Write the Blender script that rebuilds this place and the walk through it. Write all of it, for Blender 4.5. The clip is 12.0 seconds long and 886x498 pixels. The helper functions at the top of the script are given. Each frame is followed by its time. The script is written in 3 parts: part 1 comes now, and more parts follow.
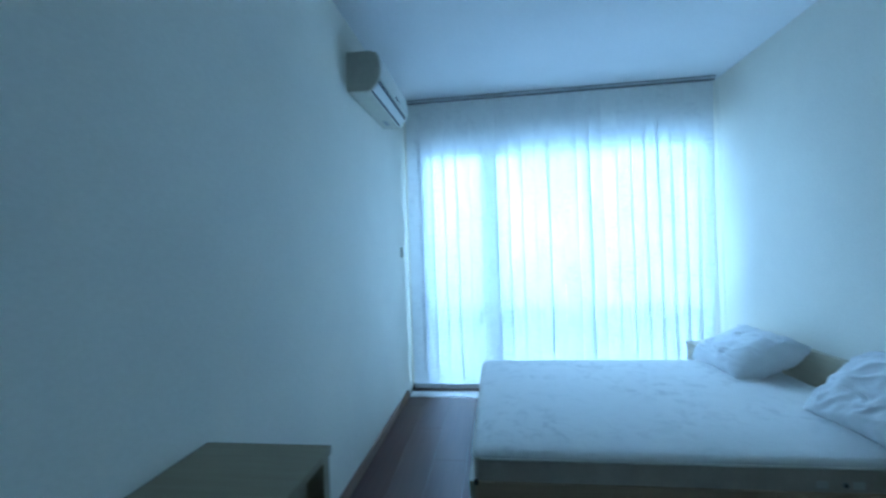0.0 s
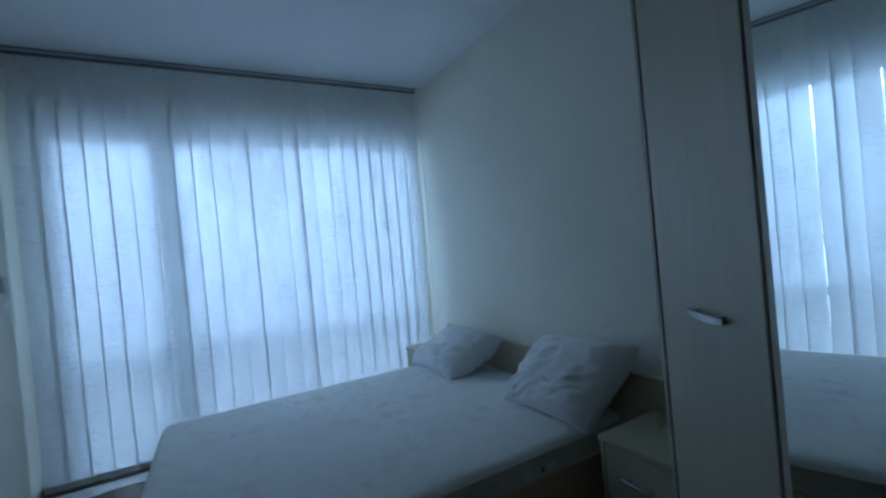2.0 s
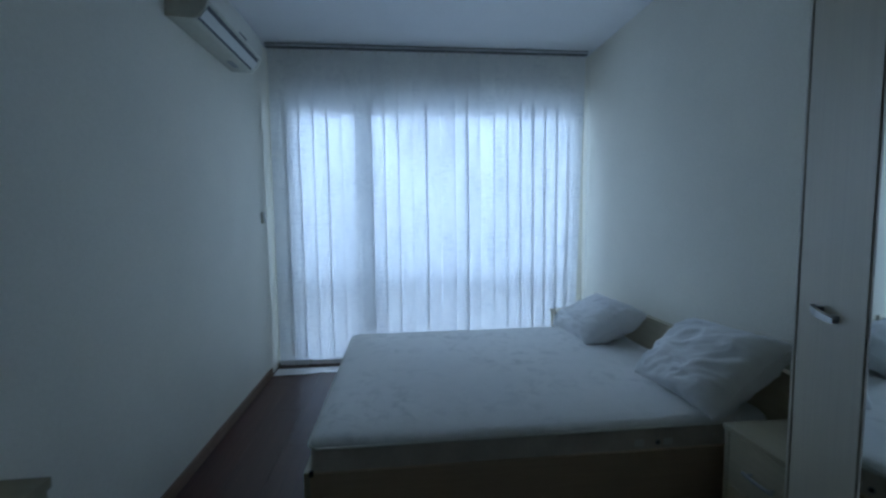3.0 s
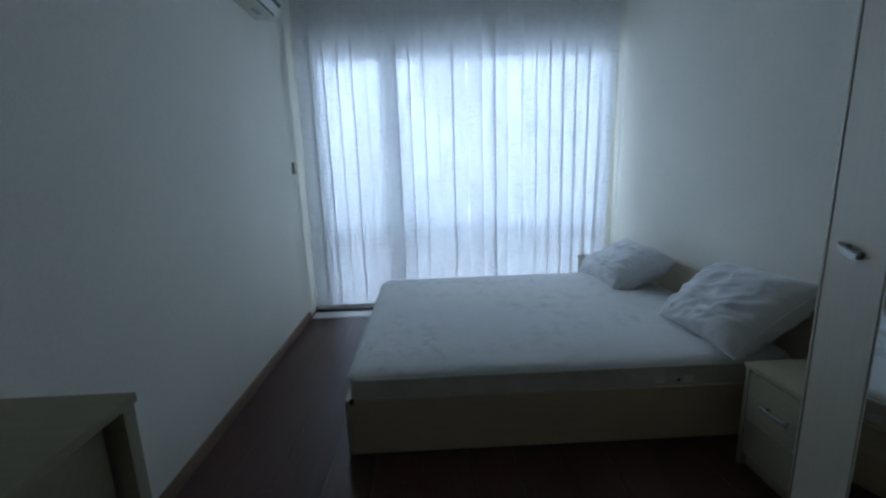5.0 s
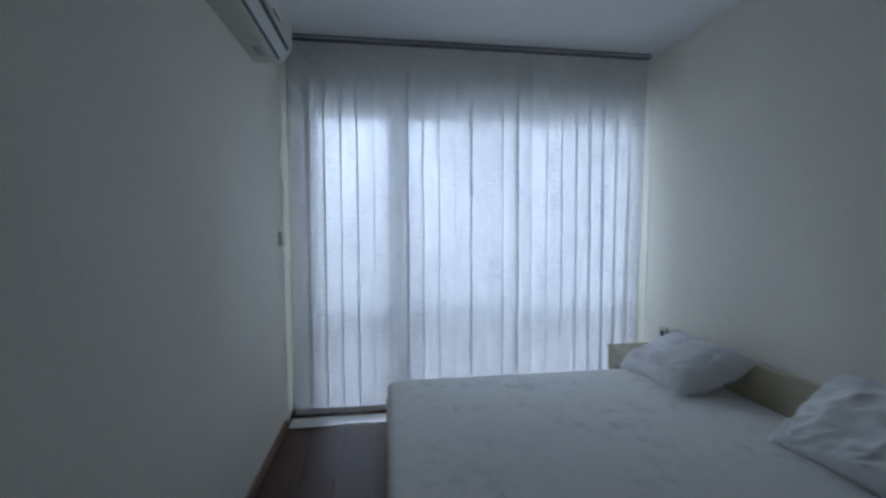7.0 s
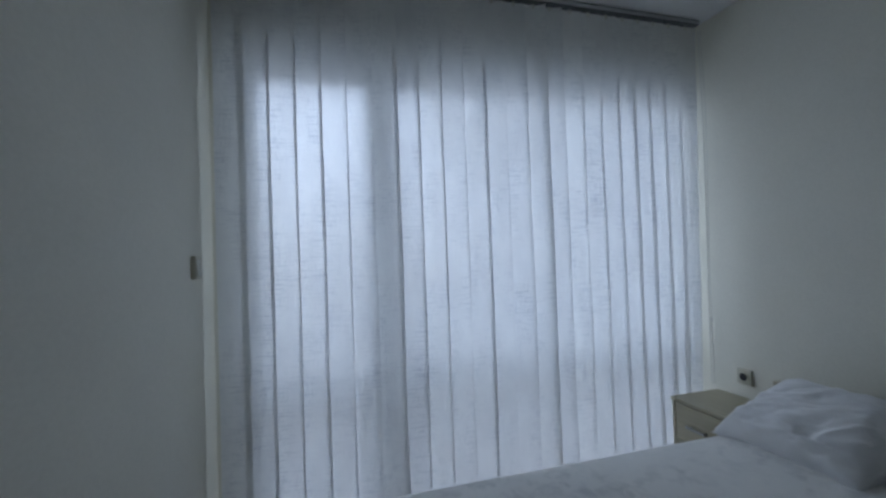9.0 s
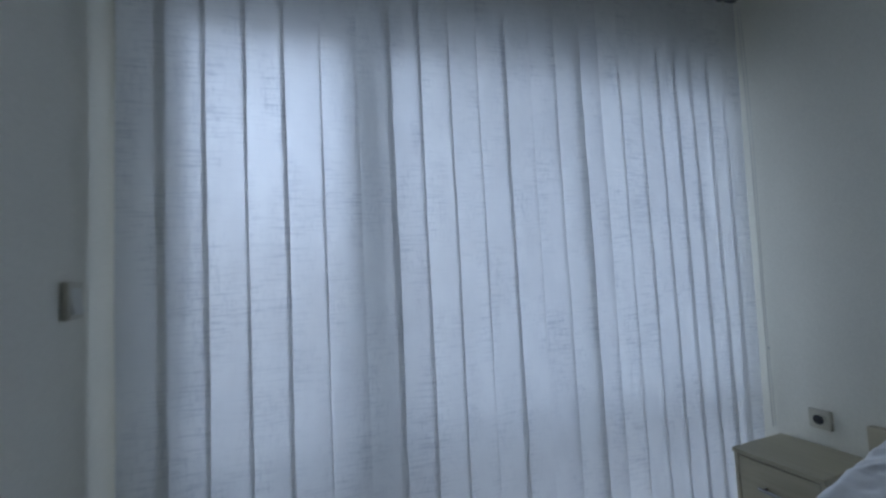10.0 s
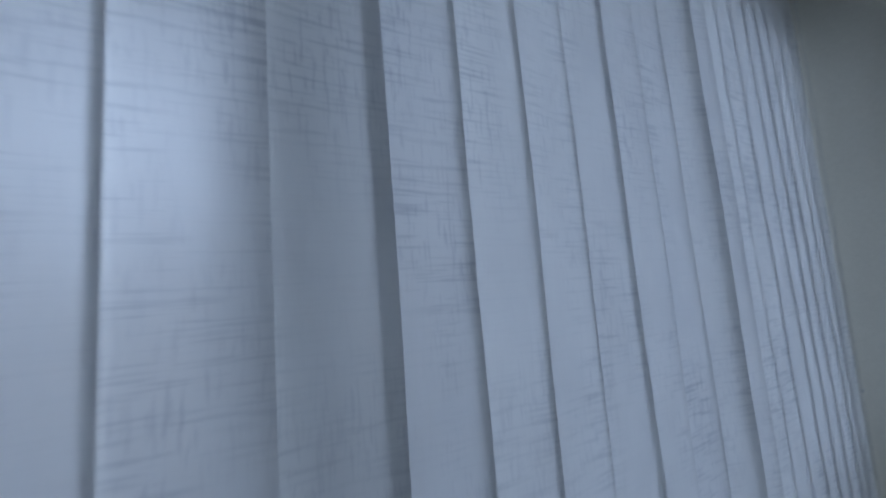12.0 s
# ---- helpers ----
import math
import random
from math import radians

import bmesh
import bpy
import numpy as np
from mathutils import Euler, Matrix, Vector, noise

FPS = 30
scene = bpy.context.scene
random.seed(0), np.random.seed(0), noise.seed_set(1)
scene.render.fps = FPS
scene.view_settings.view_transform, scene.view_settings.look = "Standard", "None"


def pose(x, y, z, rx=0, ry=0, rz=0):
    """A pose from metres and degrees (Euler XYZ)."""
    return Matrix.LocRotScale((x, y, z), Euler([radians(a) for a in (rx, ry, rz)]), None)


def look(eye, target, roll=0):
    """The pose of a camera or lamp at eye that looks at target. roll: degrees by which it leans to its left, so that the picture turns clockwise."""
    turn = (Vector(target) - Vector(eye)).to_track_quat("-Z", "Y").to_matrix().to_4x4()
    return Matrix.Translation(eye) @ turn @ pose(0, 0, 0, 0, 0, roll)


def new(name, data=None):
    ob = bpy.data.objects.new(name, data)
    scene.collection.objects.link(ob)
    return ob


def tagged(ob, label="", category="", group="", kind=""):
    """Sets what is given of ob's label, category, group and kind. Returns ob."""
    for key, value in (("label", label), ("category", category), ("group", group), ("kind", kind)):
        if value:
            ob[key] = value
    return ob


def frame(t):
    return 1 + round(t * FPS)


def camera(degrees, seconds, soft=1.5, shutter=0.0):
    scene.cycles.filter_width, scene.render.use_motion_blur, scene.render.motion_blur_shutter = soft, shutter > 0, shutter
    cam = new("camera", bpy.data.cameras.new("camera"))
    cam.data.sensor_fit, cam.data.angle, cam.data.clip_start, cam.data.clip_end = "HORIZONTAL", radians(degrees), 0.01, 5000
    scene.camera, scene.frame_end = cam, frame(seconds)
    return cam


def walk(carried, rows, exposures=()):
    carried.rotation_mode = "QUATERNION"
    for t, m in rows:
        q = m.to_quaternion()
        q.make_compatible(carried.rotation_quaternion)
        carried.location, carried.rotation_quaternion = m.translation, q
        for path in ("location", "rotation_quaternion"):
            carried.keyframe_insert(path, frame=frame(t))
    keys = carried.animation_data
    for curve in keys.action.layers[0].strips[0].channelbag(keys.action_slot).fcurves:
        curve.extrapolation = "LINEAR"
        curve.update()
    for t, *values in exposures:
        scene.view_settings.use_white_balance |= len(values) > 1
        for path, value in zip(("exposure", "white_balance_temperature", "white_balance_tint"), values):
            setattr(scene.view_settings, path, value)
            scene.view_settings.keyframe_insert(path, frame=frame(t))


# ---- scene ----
PATH = [
    (0, (0.789, -0.142, 1.217), (0.536, 1.842, 1.227), -2.1),
    (0.5, (0.87, 0.001, 1.225), (0.843, 1.999, 1.145), -1.7),
    (1, (0.864, 0.197, 1.214), (1.351, 2.135, 1.283), -3.8),
    (1.5, (0.894, 0.291, 1.21), (1.677, 2.131, 1.178), -5.8),
    (2, (0.986, 0.293, 1.21), (1.939, 2.051, 1.194), -5.4),
    (2.5, (1.024, 0.17, 1.218), (1.481, 2.116, 1.173), 0.7),
    (2.7, (1.026, 0.093, 1.218), (1.321, 2.069, 1.11), 0.2),
    (4.3, (1.025, 0.004, 1.223), (1.102, 1.989, 0.985), -1.8),
    (4.5, (1.026, 0.006, 1.214), (1.094, 1.976, 0.876), -1.7),
    (5, (1.026, 0.003, 1.208), (1.082, 1.964, 0.816), -1.9),
    (5.5, (1.034, 0.016, 1.213), (1.088, 2.003, 0.987), -0.9),
    (6, (0.989, 0.107, 1.229), (1.071, 2.105, 1.209), 0.4),
    (6.5, (0.886, 0.26, 1.282), (1.142, 2.244, 1.282), -0.7),
    (6.7, (0.727, 0.387, 1.283), (0.995, 2.366, 1.177), -0.4),
    (8.3, (0.544, 1.177, 1.235), (0.96, 3.132, 1.3), -2.1),
    (8.5, (0.537, 1.256, 1.27), (1.027, 3.194, 1.342), -3.8),
    (9, (0.468, 1.543, 1.227), (1.013, 3.467, 1.267), -2.0),
    (9.5, (0.463, 1.824, 1.233), (1.058, 3.732, 1.307), -1.1),
    (10, (0.457, 2.104, 1.236), (1.171, 3.968, 1.362), -2.9),
    (10.5, (0.485, 2.376, 1.263), (1.375, 4.164, 1.366), -4.2),
    (11, (0.522, 2.652, 1.246), (1.331, 4.47, 1.443), -4.6),
    (11.5, (0.572, 2.867, 1.23), (1.461, 4.653, 1.373), -3.3),
    (12, (0.604, 3.06, 1.226), (1.782, 4.658, 1.471), -4.4),
]
EXPOSURES = [
    (0.0, 0.93, 4550, -12),
    (0.5, 0.32, 4680, -8),
    (1.0, -0.15, 4850, -5),
    (1.5, -0.45, 5000, -3),
    (2.0, -0.5, 5150, -3),
    (2.5, -0.4, 5400, -1),
    (4.5, -0.15, 5950, 2),
    (5.4, -0.02, 6250, 5),
    (6.0, 0.05, 6400, 6),
    (6.5, -0.2, 6500, 7),
    (8.5, -0.6, 6900, 9),
    (9.5, -1.0, 6750, 8),
    (10.5, -1.08, 6600, 9),
    (11.0, -1.34, 6550, 9),
    (12.0, -1.5, 6500, 9),
]
cam = camera(93.2, 12.0, soft=2.5, shutter=0.5)
walk(cam, [(t, look(eye, target, roll)) for t, eye, target, roll in PATH], EXPOSURES)

# ---- light ----
# overcast daylight: a broad soft sky in front of the balcony window, dim sky all round
world = bpy.data.worlds.new("overcast_sky")
scene.world = world
world.use_nodes = True
sky = world.node_tree.nodes.new("ShaderNodeTexSky")
sky.sky_type = 'NISHITA'
sky.sun_disc = False
sky.sun_elevation = radians(17)
sky.sun_rotation = radians(0)
world.node_tree.links.new(sky.outputs[0], world.node_tree.nodes["Background"].inputs[0])
world.node_tree.nodes["Background"].inputs[1].default_value = 0.06

sun_data = bpy.data.lights.new("veiled_sun", 'SUN')
sun_data.energy = 1.3
sun_data.angle = radians(18)
sun_data.color = (0.56, 0.71, 1.0)
sun = new("veiled_sun", sun_data)
sun.matrix_world = look((0.4, 9.0, 2.75), (0.25, 0.0, 0.0))

lamp_data = bpy.data.lights.new("window_skylight", 'AREA')
lamp_data.shape = 'RECTANGLE'
lamp_data.size, lamp_data.size_y = 6.6, 3.7
lamp_data.energy = 198
lamp_data.color = (0.55, 0.70, 1.0)
lamp = new("window_skylight", lamp_data)
lamp.matrix_world = look((1.3, 5.0, 1.95), (1.3, 0.0, 1.75))

# ---- room numbers ----
WIDE, HIGH = 2.60, 2.525
BACK, FRONT = -0.70, 3.580        # faces of the back wall and of the window wall
BLIND_Y = 3.426


# ---- materials ----
def node(tree, kind, **values):
    n = tree.nodes.new(kind)
    for key, value in values.items():
        n.inputs[key].default_value = value
    return n


def ramp(tree, source, low, high, a=0.35, b=0.65):
    r = tree.nodes.new("ShaderNodeValToRGB")
    r.color_ramp.elements[0].position, r.color_ramp.elements[1].position = a, b
    r.color_ramp.elements[0].color, r.color_ramp.elements[1].color = (*low, 1), (*high, 1)
    tree.links.new(source, r.inputs[0])
    return r.outputs[0]


def coords(tree, scale=(1, 1, 1), scatter=True):
    """Object coordinates, stretched, and moved by a random step for each object."""
    tex = tree.nodes.new("ShaderNodeTexCoord")
    place = tree.nodes.new("ShaderNodeMapping")
    place.inputs["Scale"].default_value = scale
    tree.links.new(tex.outputs["Object"], place.inputs["Vector"])
    if scatter:
        info = tree.nodes.new("ShaderNodeObjectInfo")
        times = tree.nodes.new("ShaderNodeMath")
        times.operation = 'MULTIPLY'
        times.inputs[1].default_value = 37.0
        tree.links.new(info.outputs["Random"], times.inputs[0])
        tree.links.new(times.outputs[0], place.inputs["Location"])
    return place.outputs[0]


def mixed(tree, kind, fac, a, b):
    m = tree.nodes.new("ShaderNodeMixRGB")
    m.blend_type = kind
    if isinstance(fac, float):
        m.inputs[0].default_value = fac
    else:
        tree.links.new(fac, m.inputs[0])
    tree.links.new(a, m.inputs[1])
    tree.links.new(b, m.inputs[2])
    return m.outputs[0]


def surface(name, low, high, rough=0.5, metal=0.0, grain=(40, 40, 40), large=(2, 2, 2), bump=0.1, depth=0.002,
            large_low=0.9, gloss=0.5, rough_spread=0.08, sheen=0.0):
    """A paint, wood, cloth or metal with fine grain and broad stains."""
    m = bpy.data.materials.new(name)
    m.use_nodes = True
    t = m.node_tree
    p = t.nodes["Principled BSDF"]
    fine = node(t, "ShaderNodeTexNoise", Scale=1.0, Detail=5.0, Roughness=0.6)
    t.links.new(coords(t, grain), fine.inputs["Vector"])
    broad = node(t, "ShaderNodeTexNoise", Scale=1.0, Detail=3.0, Roughness=0.55)
    t.links.new(coords(t, large), broad.inputs["Vector"])
    colour = ramp(t, fine.outputs["Fac"], low, high)
    stain = ramp(t, broad.outputs["Fac"], (large_low,) * 3, (1, 1, 1))
    t.links.new(mixed(t, 'MULTIPLY', 1.0, colour, stain), p.inputs["Base Color"])
    p.inputs["Metallic"].default_value = metal
    p.inputs["Specular IOR Level"].default_value = gloss
    p.inputs["Sheen Weight"].default_value = sheen
    spread = t.nodes.new("ShaderNodeMapRange")
    spread.inputs["To Min"].default_value = max(rough - rough_spread, 0.02)
    spread.inputs["To Max"].default_value = min(rough + rough_spread, 1.0)
    t.links.new(broad.outputs["Fac"], spread.inputs["Value"])
    t.links.new(spread.outputs[0], p.inputs["Roughness"])
    if bump:
        b = node(t, "ShaderNodeBump", Strength=bump, Distance=depth)
        t.links.new(fine.outputs["Fac"], b.inputs["Height"])
        t.links.new(b.outputs[0], p.inputs["Normal"])
    return m


WALL = surface("wall_paint", (0.82, 0.795, 0.69), (0.865, 0.84, 0.735), 0.75, grain=(110, 110, 110), large=(1.3, 1.3, 1.3), bump=0.12, large_low=0.94, gloss=0.3)
CEILING = surface("ceiling_paint", (0.84, 0.84, 0.84), (0.88, 0.88, 0.88), 0.8, grain=(90, 90, 90), large=(1.1, 1.1, 1.1), bump=0.08, large_low=0.95, gloss=0.3)
LAMINATE = surface("laminate_floor", (0.072, 0.030, 0.020), (0.098, 0.042, 0.028), 0.34, grain=(70, 3.0, 20), large=(6, 0.8, 4), bump=0.04, depth=0.001, large_low=0.85, gloss=0.45, rough_spread=0.03)
SKIRTING = surface("skirting_wood", (0.19, 0.115, 0.072), (0.26, 0.165, 0.105), 0.45, grain=(60, 4, 60), large=(3, 1, 3), bump=0.1, depth=0.001)
BEIGE = surface("beige_board", (0.52, 0.40, 0.26), (0.57, 0.445, 0.295), 0.42, grain=(4, 60, 60), large=(2, 2, 2), bump=0.05, depth=0.0008, large_low=0.92)
BEIGE_UP = surface("beige_board_upright", (0.405, 0.365, 0.265), (0.445, 0.405, 0.295), 0.42, grain=(60, 60, 3), large=(5, 5, 1), bump=0.05, depth=0.0008, large_low=0.92)
TAN = surface("tan_board", (0.53, 0.465, 0.325), (0.575, 0.51, 0.36), 0.45, grain=(60, 4, 60), large=(3, 2, 3), bump=0.04, depth=0.0008, large_low=0.93)
OLIVE = surface("olive_beige_board", (0.33, 0.285, 0.185), (0.365, 0.32, 0.21), 0.6, grain=(4, 60, 60), large=(2, 2, 2), bump=0.05, depth=0.0008, large_low=0.9, gloss=0.3)
CREAM = surface("cream_board", (0.44, 0.395, 0.275), (0.49, 0.445, 0.315), 0.40, grain=(60, 4, 60), large=(3, 2, 3), bump=0.04, depth=0.0008, large_low=0.93)
EDGE = surface("edge_band", (0.36, 0.315, 0.235), (0.42, 0.37, 0.28), 0.5, grain=(80, 80, 5), bump=0.05, depth=0.0008)
GROOVE = surface("dark_groove", (0.055, 0.028, 0.021), (0.075, 0.040, 0.030), 0.6, bump=0.0)
SHADOW = surface("rail_shade_grey", (0.10, 0.10, 0.105), (0.14, 0.14, 0.145), 0.5, bump=0.0)
CHROME = surface("brushed_nickel", (0.30, 0.30, 0.295), (0.38, 0.38, 0.37), 0.38, metal=1.0, grain=(8, 200, 200), bump=0.05, depth=0.0004)
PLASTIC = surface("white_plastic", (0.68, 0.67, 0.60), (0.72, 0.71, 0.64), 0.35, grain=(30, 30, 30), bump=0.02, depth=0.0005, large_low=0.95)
# air conditioner casing, darker and yellower than its front panel
CASING = surface("casing_plastic", (0.50, 0.49, 0.40), (0.56, 0.545, 0.45), 0.38, grain=(30, 30, 30), bump=0.03, depth=0.0005, large_low=0.93)
FLAP = surface("flap_plastic", (0.58, 0.58, 0.54), (0.63, 0.63, 0.585), 0.4, grain=(30, 30, 30), bump=0.02, depth=0.0005)
SOCKET = surface("socket_plastic", (0.60, 0.57, 0.46), (0.66, 0.63, 0.51), 0.35, grain=(40, 40, 40), bump=0.02, depth=0.0005)
DARK = surface("dark_plastic", (0.02, 0.02, 0.022), (0.04, 0.04, 0.042), 0.5, bump=0.0)
GREY = surface("grey_print", (0.30, 0.31, 0.31), (0.38, 0.39, 0.39), 0.5, bump=0.0)
ALU = surface("white_aluminium", (0.60, 0.61, 0.62), (0.68, 0.69, 0.70), 0.4, grain=(3, 80, 80), bump=0.02, depth=0.0004)
# threshold colour kept pale to carry the daylight strip under the blind
PALE_STRIP = surface("pale_threshold_lit", (0.72, 0.69, 0.66), (0.82, 0.80, 0.77), 0.35, grain=(60, 60, 60), large=(9, 9, 9), bump=0.08, depth=0.001, large_low=0.85)
PVC = surface("window_frame_plastic", (0.74, 0.75, 0.76), (0.78, 0.79, 0.80), 0.35, bump=0.02, depth=0.0005)
SILL = surface("dark_door_sill", (0.10, 0.075, 0.06), (0.15, 0.115, 0.095), 0.5, grain=(5, 60, 60), bump=0.06, depth=0.0008)
CONCRETE = surface("balcony_concrete", (0.30, 0.29, 0.28), (0.38, 0.37, 0.355), 0.85, grain=(40, 40, 40), bump=0.2)
IRON = surface("dark_iron", (0.03, 0.03, 0.035), (0.05, 0.05, 0.055), 0.5, metal=0.6, bump=0.05)
SIDE = surface("mattress_side_cloth", (0.60, 0.54, 0.455), (0.68, 0.62, 0.53), 0.9, grain=(220, 220, 220), large=(8, 8, 8), bump=0.25, depth=0.001, large_low=0.85, gloss=0.2)
PIPING = surface("piping_cloth", (0.72, 0.70, 0.63), (0.78, 0.76, 0.69), 0.85, grain=(300, 300, 300), bump=0.2, depth=0.0008, gloss=0.2)
LINEN = surface("pillow_cotton", (0.85, 0.85, 0.845), (0.90, 0.90, 0.895), 0.9, grain=(260, 260, 260), large=(7, 7, 7), bump=0.12, depth=0.0008, large_low=0.93, gloss=0.2, sheen=0.1)


def ticking():
    """White mattress cloth with a faint grey woven leaf pattern and quilted relief."""
    m = bpy.data.materials.new("mattress_ticking")
    m.use_nodes = True
    t = m.node_tree
    p = t.nodes["Principled BSDF"]
    warp = node(t, "ShaderNodeTexNoise", Scale=9.0, Detail=2.0)
    t.links.new(coords(t, (1, 1, 1), False), warp.inputs["Vector"])
    shift = t.nodes.new("ShaderNodeVectorMath")
    shift.operation = 'MULTIPLY_ADD'
    shift.inputs[1].default_value = (0.16, 0.16, 0.16)
    t.links.new(warp.outputs["Color"], shift.inputs[0])
    t.links.new(coords(t, (1, 1, 1), False), shift.inputs[2])
    leaf = node(t, "ShaderNodeTexNoise", Scale=13.0, Detail=3.0, Roughness=0.6)
    t.links.new(shift.outputs[0], leaf.inputs["Vector"])
    patch = node(t, "ShaderNodeTexNoise", Scale=3.2, Detail=3.0)
    t.links.new(coords(t, (1, 1, 1), False), patch.inputs["Vector"])
    weave = node(t, "ShaderNodeTexNoise", Scale=320.0, Detail=2.0)
    t.links.new(coords(t, (1, 1, 1), False), weave.inputs["Vector"])
    ground = ramp(t, weave.outputs["Fac"], (0.86, 0.85, 0.82), (0.91, 0.90, 0.87))
    marks = ramp(t, leaf.outputs["Fac"], (0.80, 0.805, 0.81), (1, 1, 1), 0.32, 0.52)
    where = ramp(t, patch.outputs["Fac"], (0.15,) * 3, (1, 1, 1), 0.42, 0.62)
    faded = mixed(t, 'MULTIPLY', where, ground, marks)
    t.links.new(faded, p.inputs["Base Color"])
    p.inputs["Roughness"].default_value = 0.9
    p.inputs["Specular IOR Level"].default_value = 0.2
    quilt = node(t, "ShaderNodeBump", Strength=0.35, Distance=0.006)
    t.links.new(leaf.outputs["Fac"], quilt.inputs["Height"])
    fine = node(t, "ShaderNodeBump", Strength=0.15, Distance=0.0008)
    t.links.new(weave.outputs["Fac"], fine.inputs["Height"])
    t.links.new(quilt.outputs[0], fine.inputs["Normal"])
    t.links.new(fine.outputs[0], p.inputs["Normal"])
    return m


def slat_cloth():
    """Pale woven slat fabric with long slubs both ways, that lets daylight through."""
    m = bpy.data.materials.new("slat_fabric")
    m.use_nodes = True
    t = m.node_tree
    t.nodes.remove(t.nodes["Principled BSDF"])
    across = node(t, "ShaderNodeTexNoise", Scale=1.0, Detail=3.0, Roughness=0.55)
    t.links.new(coords(t, (12, 12, 250)), across.inputs["Vector"])
    along = node(t, "ShaderNodeTexNoise", Scale=1.0, Detail=3.0, Roughness=0.55)
    t.links.new(coords(t, (300, 300, 30)), along.inputs["Vector"])
    cloud = node(t, "ShaderNodeTexNoise", Scale=1.0, Detail=3.0)
    t.links.new(coords(t, (14, 14, 6)), cloud.inputs["Vector"])
    a = ramp(t, across.outputs["Fac"], (0.68, 0.70, 0.73), (1, 1, 1), 0.36, 0.47)
    b = ramp(t, along.outputs["Fac"], (0.76, 0.77, 0.80), (1, 1, 1), 0.36, 0.46)
    c = ramp(t, cloud.outputs["Fac"], (0.93, 0.93, 0.935), (1, 1, 1))
    sparse = node(t, "ShaderNodeTexNoise", Scale=1.0, Detail=2.0)
    t.links.new(coords(t, (9, 9, 3.5)), sparse.inputs["Vector"])
    where = ramp(t, sparse.outputs["Fac"], (0.08,) * 3, (0.95,) * 3, 0.42, 0.66)
    slubs = mixed(t, 'MULTIPLY', where, c, mixed(t, 'MULTIPLY', 1.0, a, b))
    info = t.nodes.new("ShaderNodeObjectInfo")
    shade = ramp(t, info.outputs["Random"], (0.93, 0.93, 0.94), (1, 1, 1), 0.0, 1.0)
    weave = mixed(t, 'MULTIPLY', 1.0, slubs, shade)
    tint = t.nodes.new("ShaderNodeRGB")
    tint.outputs[0].default_value = (0.88, 0.90, 0.91, 1)
    body = t.nodes.new("ShaderNodeRGB")
    body.outputs[0].default_value = (0.88, 0.87, 0.83, 1)
    lit = t.nodes.new("ShaderNodeBsdfTranslucent")
    t.links.new(mixed(t, 'MULTIPLY', 1.0, tint.outputs[0], weave), lit.inputs["Color"])
    front = t.nodes.new("ShaderNodeBsdfDiffuse")
    t.links.new(mixed(t, 'MULTIPLY', 0.4, body.outputs[0], weave), front.inputs["Color"])
    # open weave: part of the light goes on forwards, spread about its way
    onward = node(t, "ShaderNodeBsdfRefraction", Roughness=0.85, IOR=1.4)
    t.links.new(mixed(t, 'MULTIPLY', 1.0, mixed(t, 'MULTIPLY', 1.0, tint.outputs[0], weave), slubs), onward.inputs["Color"])
    passed = t.nodes.new("ShaderNodeMixShader")
    passed.inputs[0].default_value = 0.20
    t.links.new(lit.outputs[0], passed.inputs[1])
    t.links.new(onward.outputs[0], passed.inputs[2])
    mix = t.nodes.new("ShaderNodeMixShader")
    mix.inputs[0].default_value = 0.39
    t.links.new(front.outputs[0], mix.inputs[1])
    t.links.new(passed.outputs[0], mix.inputs[2])
    bump = node(t, "ShaderNodeBump", Strength=0.2, Distance=0.0008)
    t.links.new(across.outputs["Fac"], bump.inputs["Height"])
    for shader in (lit, front):
        t.links.new(bump.outputs[0], shader.inputs["Normal"])
    t.links.new(mix.outputs[0], t.nodes["Material Output"].inputs["Surface"])
    return m


def plain_glass():
    m = bpy.data.materials.new("window_glass")
    m.use_nodes = True
    p = m.node_tree.nodes["Principled BSDF"]
    p.inputs["Base Color"].default_value = (0.96, 0.98, 0.97, 1)
    p.inputs["Roughness"].default_value = 0.0
    p.inputs["Transmission Weight"].default_value = 1.0
    p.inputs["IOR"].default_value = 1.45
    return m


def silver():
    m = bpy.data.materials.new("mirror_silver")
    m.use_nodes = True
    p = m.node_tree.nodes["Principled BSDF"]
    p.inputs["Base Color"].default_value = (0.80, 0.84, 0.83, 1)
    p.inputs["Metallic"].default_value = 1.0
    p.inputs["Roughness"].default_value = 0.015
    return m


TICKING, FABRIC, GLASS, MIRROR = ticking(), slat_cloth(), plain_glass(), silver()


# ---- builders ----
def mesh_of(bm, name, material, smooth=False):
    me = bpy.data.meshes.new(name)
    bm.normal_update()
    bm.to_mesh(me)
    bm.free()
    me.materials.append(material)
    if smooth:
        me.shade_smooth()
    return me


def part(name, bm, material, parent=None, label="", smooth=False):
    ob = new(name, mesh_of(bm, name, material, smooth))
    ob.parent = parent
    return tagged(ob, label)


def thing(name, label, category, group="", kind="", at=None):
    ob = tagged(new(name), label, category, group, kind)
    if at is not None:
        ob.matrix_world = at
    return ob


